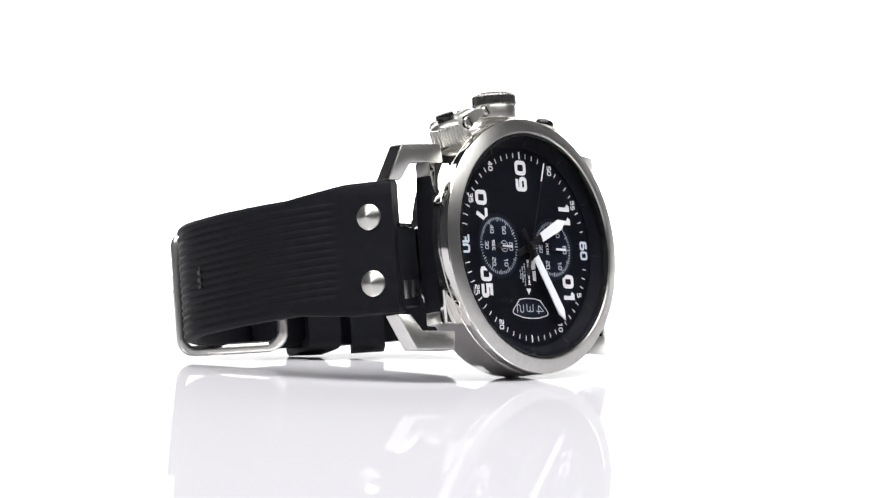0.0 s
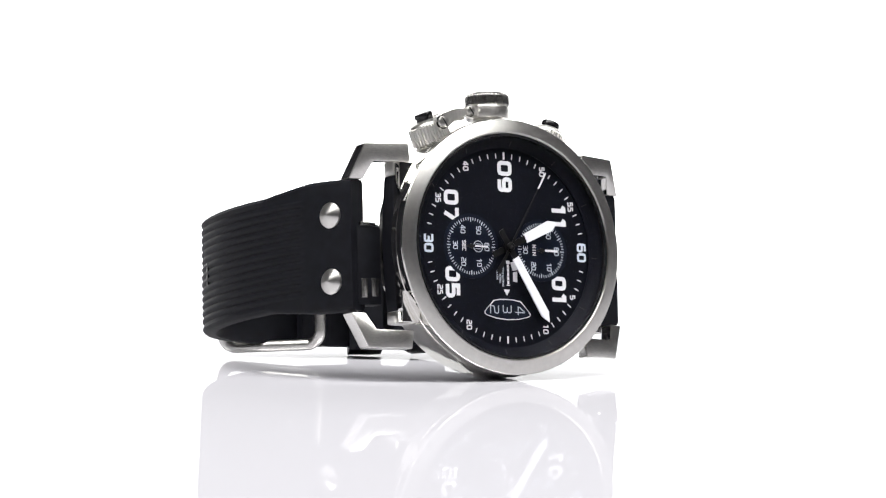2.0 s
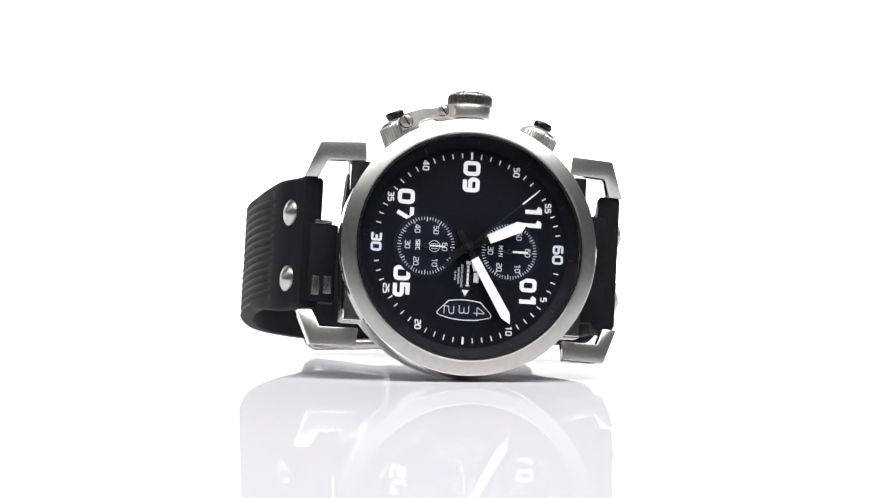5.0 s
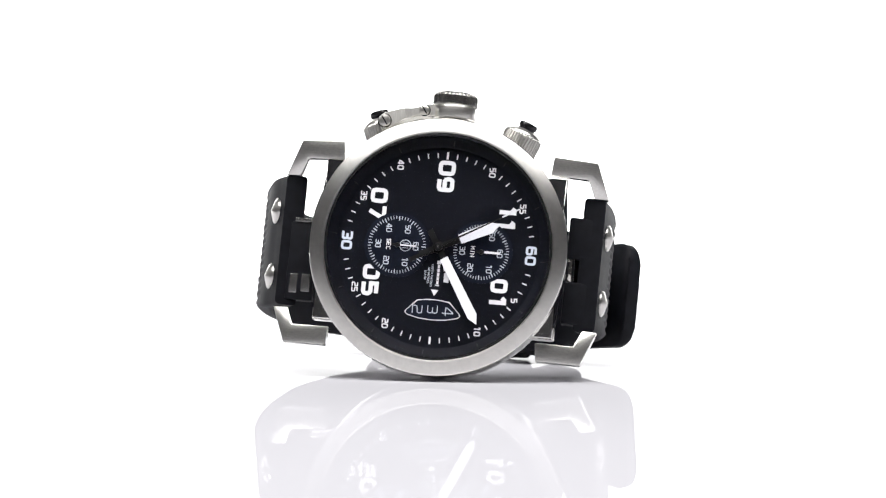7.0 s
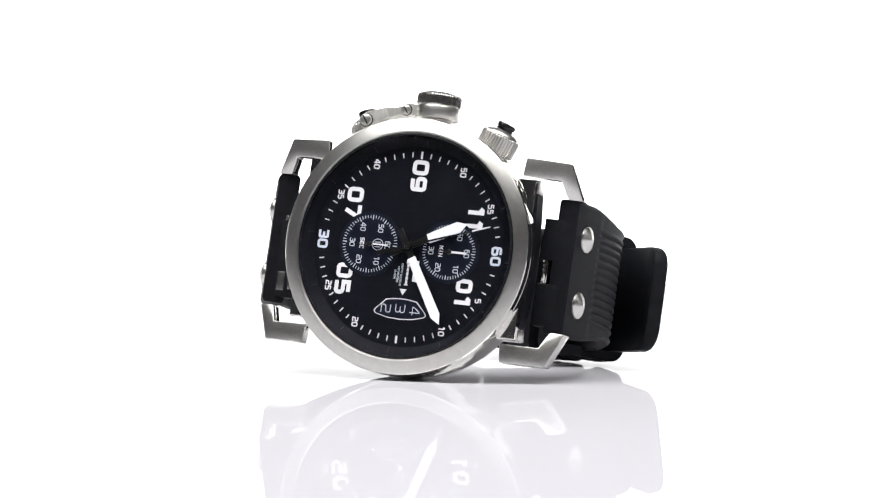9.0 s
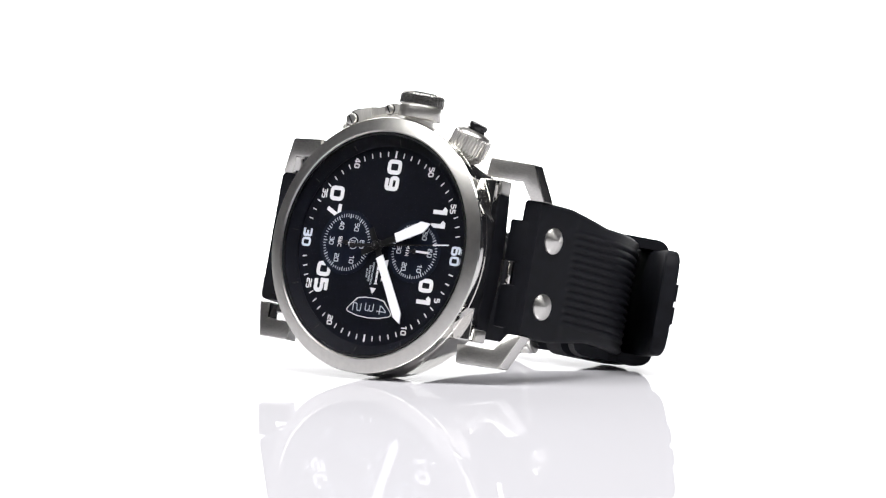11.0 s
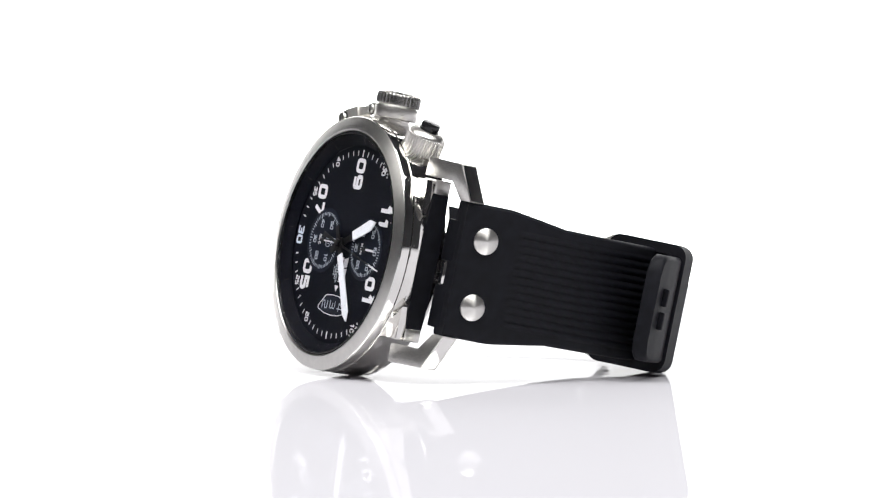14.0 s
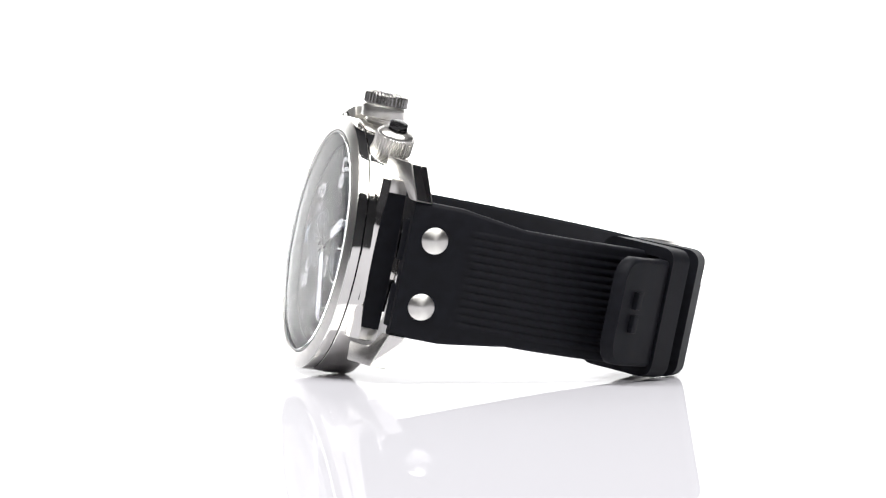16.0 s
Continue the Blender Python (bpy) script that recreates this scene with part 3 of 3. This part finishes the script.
def build_straps():
    ramp = lambda s, a, b: max(0.0, min(1.0, (s - a) / (b - a)))
    wide = lambda s, T: 12.0 - 1.6 * ramp(s, 9, 21) + 0.5 * ramp(s, 58, 66)
    right = strap("buckle_strap", [(28.5, -6.1), (28.9, -9.5), (29.3, -14), (29.7, -20), (29.5, -27), (28.3, -34), (25.4, -42), (21.2, -50), (16.5, -55.8), (9.5, -59.8), (2, -62.0), (-5, -63.0)],
                  "ribbed black rubber strap half carrying the buckle", lambda s, T: 3.9 - 1.2 * ramp(s, 3, 14), wide, lambda s, T: 0.33 * ramp(s, 10.2, 11.8))
    left = strap("tail_strap", [(-28.8, -5.8), (-30.0, -8.5), (-31.9, -13), (-33.7, -20), (-34.7, -28), (-34.6, -37), (-33.2, -46), (-30.05, -55.3), (-24.35, -62.05), (-15.9, -66.05), (-6, -67.1), (4, -65.8), (13.5, -62.2), (22.6, -56.4), (29.0, -50.4), (33.9, -45.0)],
                 "ribbed black rubber strap half with loose tail", lambda s, T: 3.9 - 1.2 * ramp(s, 3, 14), lambda s, T: 11.65 - 1.3 * ramp(s, 9, 21) - 0.1 * ramp(s, 60, 80) - 0.6 * ramp(s, 98, 112) - 3.0 * (1 - math.sqrt(max(0.0, 1 - ramp(s, T - 3.4, T) ** 2))),
                 lambda s, T: 0.33 * ramp(s, 10.2, 11.8) * (1 - ramp(s, T - 26, T - 23)))
    for y in (5.7, -6.1):
        rivet(right, 29.15, y, -10.7, 84)
        rivet(left, -30.6, y - 0.4, -10.0, -74)
    # tongues between case and strap
    for sx, spans in ((1, ((1.0, 8.4), (-10.8, -3.2))), (-1, ((-10.7, 3.3),))):
        for y0, y1 in spans:
            bm = bmesh.new()
            block(bm, 22.3, 27.3, y0, y1, -9.4, -6.35, 0.4, Matrix.Diagonal((sx, 1, 1, 1)))
            part("strap_tongue", bm, rubber, watch, "black rubber tongue under the case edge")
    for x0, x1, y0, y1, z0, z1 in ((-24.5, -22.9, -9.2, -6.0, -7.4, -6.2), (-26.6, -25.2, -9.5, -6.1, -7.4, -6.25), (-26.6, -23.4, 3.3, 4.0, -8.6, -6.2)):
        bm = bmesh.new()
        block(bm, x0, x1, y0, y1, z0, z1, 0.12)
        part("strap_link", bm, dark_steel, watch, "small grey steel link")
    bm = bmesh.new()
    block(bm, -1.1, 1.1, -3.1, 0.9, -0.8, 0.5, 0.12, Matrix.Translation((24.0, 0, -7.7)) @ Euler((0, radians(58), 0)).to_matrix().to_4x4())
    part("strap_link", bm, polished, watch, "small polished steel link")
    # keepers
    u, n = Vector((0.68, 0.73)), Vector((0.73, -0.68))
    for cx, cz, u, n in ((16.4, -53.4, u, n), (7.8, -59.3, Vector((0.87, 0.5)), Vector((0.5, -0.87)))):
        bm = bmesh.new()
        outl, inl = round_rect(7.4, 11.7, 2.4), round_rect(5.2, 9.8, 1.2)
        vs = []
        for d in (-3.1, 3.1):
            for ring in (outl, inl):
                vs.append([bm.verts.new((cx + u.x * d + n.x * a, 0.05 + b, cz + u.y * d + n.y * a)) for a, b in ring])
        N = len(outl)
        for a, b in ((0, 2), (3, 1), (1, 0), (2, 3)):
            for k in range(N):
                bm.faces.new((vs[a][k], vs[a][(k + 1) % N], vs[b][(k + 1) % N], vs[b][k]))
        bmesh.ops.bevel(bm, geom=[e for e in bm.edges if e.calc_face_angle(0) > 1.2], offset=0.3, segments=2, affect="EDGES")
        part("keeper", bm, rubber, watch, "black rubber keeper loop")
    # raised marks on the tail
    u, n = Vector((0.68, 0.73)), Vector((0.73, -0.68))
    for y in (2.1, -2.1):
        bm = bmesh.new()
        mm = Matrix(((u.x, 0, n.x, 31.0), (0, 1, 0, y), (u.y, 0, n.y, -48.6), (0, 0, 0, 1)))
        block(bm, -0.9, 0.9, -1.6, 1.6, -0.4, 0.75, 0.25, mm)
        part("tail_mark", bm, rubber, left)
    # adjustment holes, not cut: black blocks paint the shade inside them
    for x, z in ((-31.65, -50.0), (-29.97, -53.25)):
        bm = bmesh.new()
        d = Vector((0.42, -0.9)).normalized()
        q = Vector((d.y, -d.x))
        mm = Matrix(((d.x, 0, q.x, x), (0, 1, 0, -0.3), (d.y, 0, q.y, z), (0, 0, 0, 1)))
        block(bm, -0.8, 0.8, -2.0, 2.0, -0.3, 0.42, 0.1, mm)
        part("strap_hole_shade", bm, hand_black, left, "black block for the shade inside a slotted adjustment hole")
    # buckle frame
    build_buckle()


def round_rect(hx, hy, r, n=5):
    out = []
    for cx, cy, a0 in ((hx - r, hy - r, 0), (-hx + r, hy - r, 90), (-hx + r, -hy + r, 180), (hx - r, -hy + r, 270)):
        for k in range(n + 1):
            a = radians(a0 + 90 * k / n)
            out.append((cx + r * math.cos(a), cy + r * math.sin(a)))
    return out


def build_buckle():
    """A wire frame that stands a little off the strap; its far end is hinged under the band."""
    ring = round_rect(9.0, 10.7, 2.2, 6)
    d, e, c = Vector((0.866, 0.5)), Vector((0.5, -0.866)), Vector((-9.45, -64.8))
    bm = bmesh.new()
    sect = [(math.cos(radians(30 * k)) * 1.05, math.sin(radians(30 * k)) * 0.9) for k in range(12)]
    loops, N = [], len(ring)
    for i, (x, y) in enumerate(ring):
        t = (Vector(ring[(i + 1) % N]) - Vector(ring[i - 1])).normalized()
        n2 = Vector((t.y, -t.x))
        bow = 1.2 * (1 - (x / 9.7) ** 2) - 5.0 * max(0.0, (x - 4.5) / 4.5)
        loops.append([])
        for p, q in sect:
            u, w = x + n2.x * p, bow + q
            loops[-1].append(bm.verts.new((c.x + d.x * u + e.x * w, y + n2.y * p - 0.2, c.y + d.y * u + e.y * w)))
    for i in range(N):
        A, B = loops[i], loops[(i + 1) % N]
        for k in range(12):
            bm.faces.new((A[k], A[(k + 1) % 12], B[(k + 1) % 12], B[k]))
    bk = part("buckle", bm, brushed, watch, "brushed steel buckle frame")
    bm = bmesh.new()
    mm = Matrix(((d.x, 0, e.x, c.x), (0, 1, 0, -0.2), (d.y, 0, e.y, c.y), (0, 0, 0, 1)))
    block(bm, -9.6, 8.5, -1.0, 1.0, 1.6, 2.8, 0.4, mm)
    part("buckle_pin", bm, polished, bk)


def build_crystal():
    bm = bmesh.new()
    lathe(bm, [(0, 3.0), (5, 2.99), (10, 2.95), (15, 2.86), (18, 2.77), (19.3, 2.7), (19.6, 2.6), (19.72, 2.4), (19.72, 1.9), (18, 2.1), (10, 2.3), (0, 2.35)], 128)
    c = part("crystal", seated(bm), glass, watch, "clear flat mineral crystal")
    c.visible_shadow = False


grey_light = material("pale_blue_print", (0.47, 0.52, 0.60), 0.55, 0.0, 900, 0.03)
dark_steel = material("grey_steel", (0.46, 0.455, 0.445), 0.27, 1.0, 900, 0.06)
spun_crown = material("turned_steel", STEEL, 0.33, 1.0, 5000, 0.1, stretch=(0.05, 1, 0.05), rough_vary=0.04)
build_case()
build_lugs()
build_dial()
hour_hand, minute_hand, second_hand = build_hands()
build_crown()
build_pusher(1)
build_pusher(-1)
build_guard()
build_straps()
build_crystal()


def motions():
    # the watch turns with its table about the world's z axis
    rest = Matrix(((0.9940, 0.0806, -0.0741, 1.413 * MM), (-0.0869, 0.1683, -0.9819, -19.774 * MM), (-0.0667, 0.9824, 0.1743, 1.084 * MM), (0, 0, 0, 1)))
    turn = ((0.0, 54.14), (0.5, 50.13), (1.0, 46.09), (1.5, 42.06), (2.0, 38.06), (2.5, 34.11), (3.0, 30.23), (3.5, 26.39), (4.0, 22.56), (4.8, 16.45), (5.7, 9.65),
            (6.5, 3.72), (7.0, 0.0), (7.5, -3.72), (8.0, -7.48), (8.5, -11.32), (9.0, -15.21), (9.8, -21.45), (10.7, -28.5), (11.5, -34.78), (12.0, -38.72), (12.5, -42.68),
            (13.0, -46.63), (13.5, -50.51), (14.0, -54.32), (14.5, -58.09), (15.0, -61.9), (15.5, -65.83), (16.0, -69.84))
    walk(watch, [(t, Matrix.Translation((0, 0, -FLOOR)) @ pose(0, 0, 0, 0, 0, a) @ rest) for t, a in turn])
    walk(hour_hand, [(0.0, pose(0, 0, 0, 0, 0, 25.7)), (16.0, pose(0, 0, 0, 0, 0, 25.57))])
    walk(minute_hand, [(0.0, pose(0, 0, 0, 0, 0, -57.9)), (16.0, pose(0, 0, 0, 0, 0, -59.5))])
    # the seconds tick once a second
    rows = [(0.0, pose(0, 0, 0, 0, 0, 72))]
    for n in range(1, 17):
        rows += [(n - 0.14, pose(0, 0, 0, 0, 0, 72 - 6 * (n - 1))), (n - 0.05, pose(0, 0, 0, 0, 0, 72 - 6 * n))]
    rows.append((16.0, pose(0, 0, 0, 0, 0, 72 - 96)))
    walk(second_hand, rows)


motions()
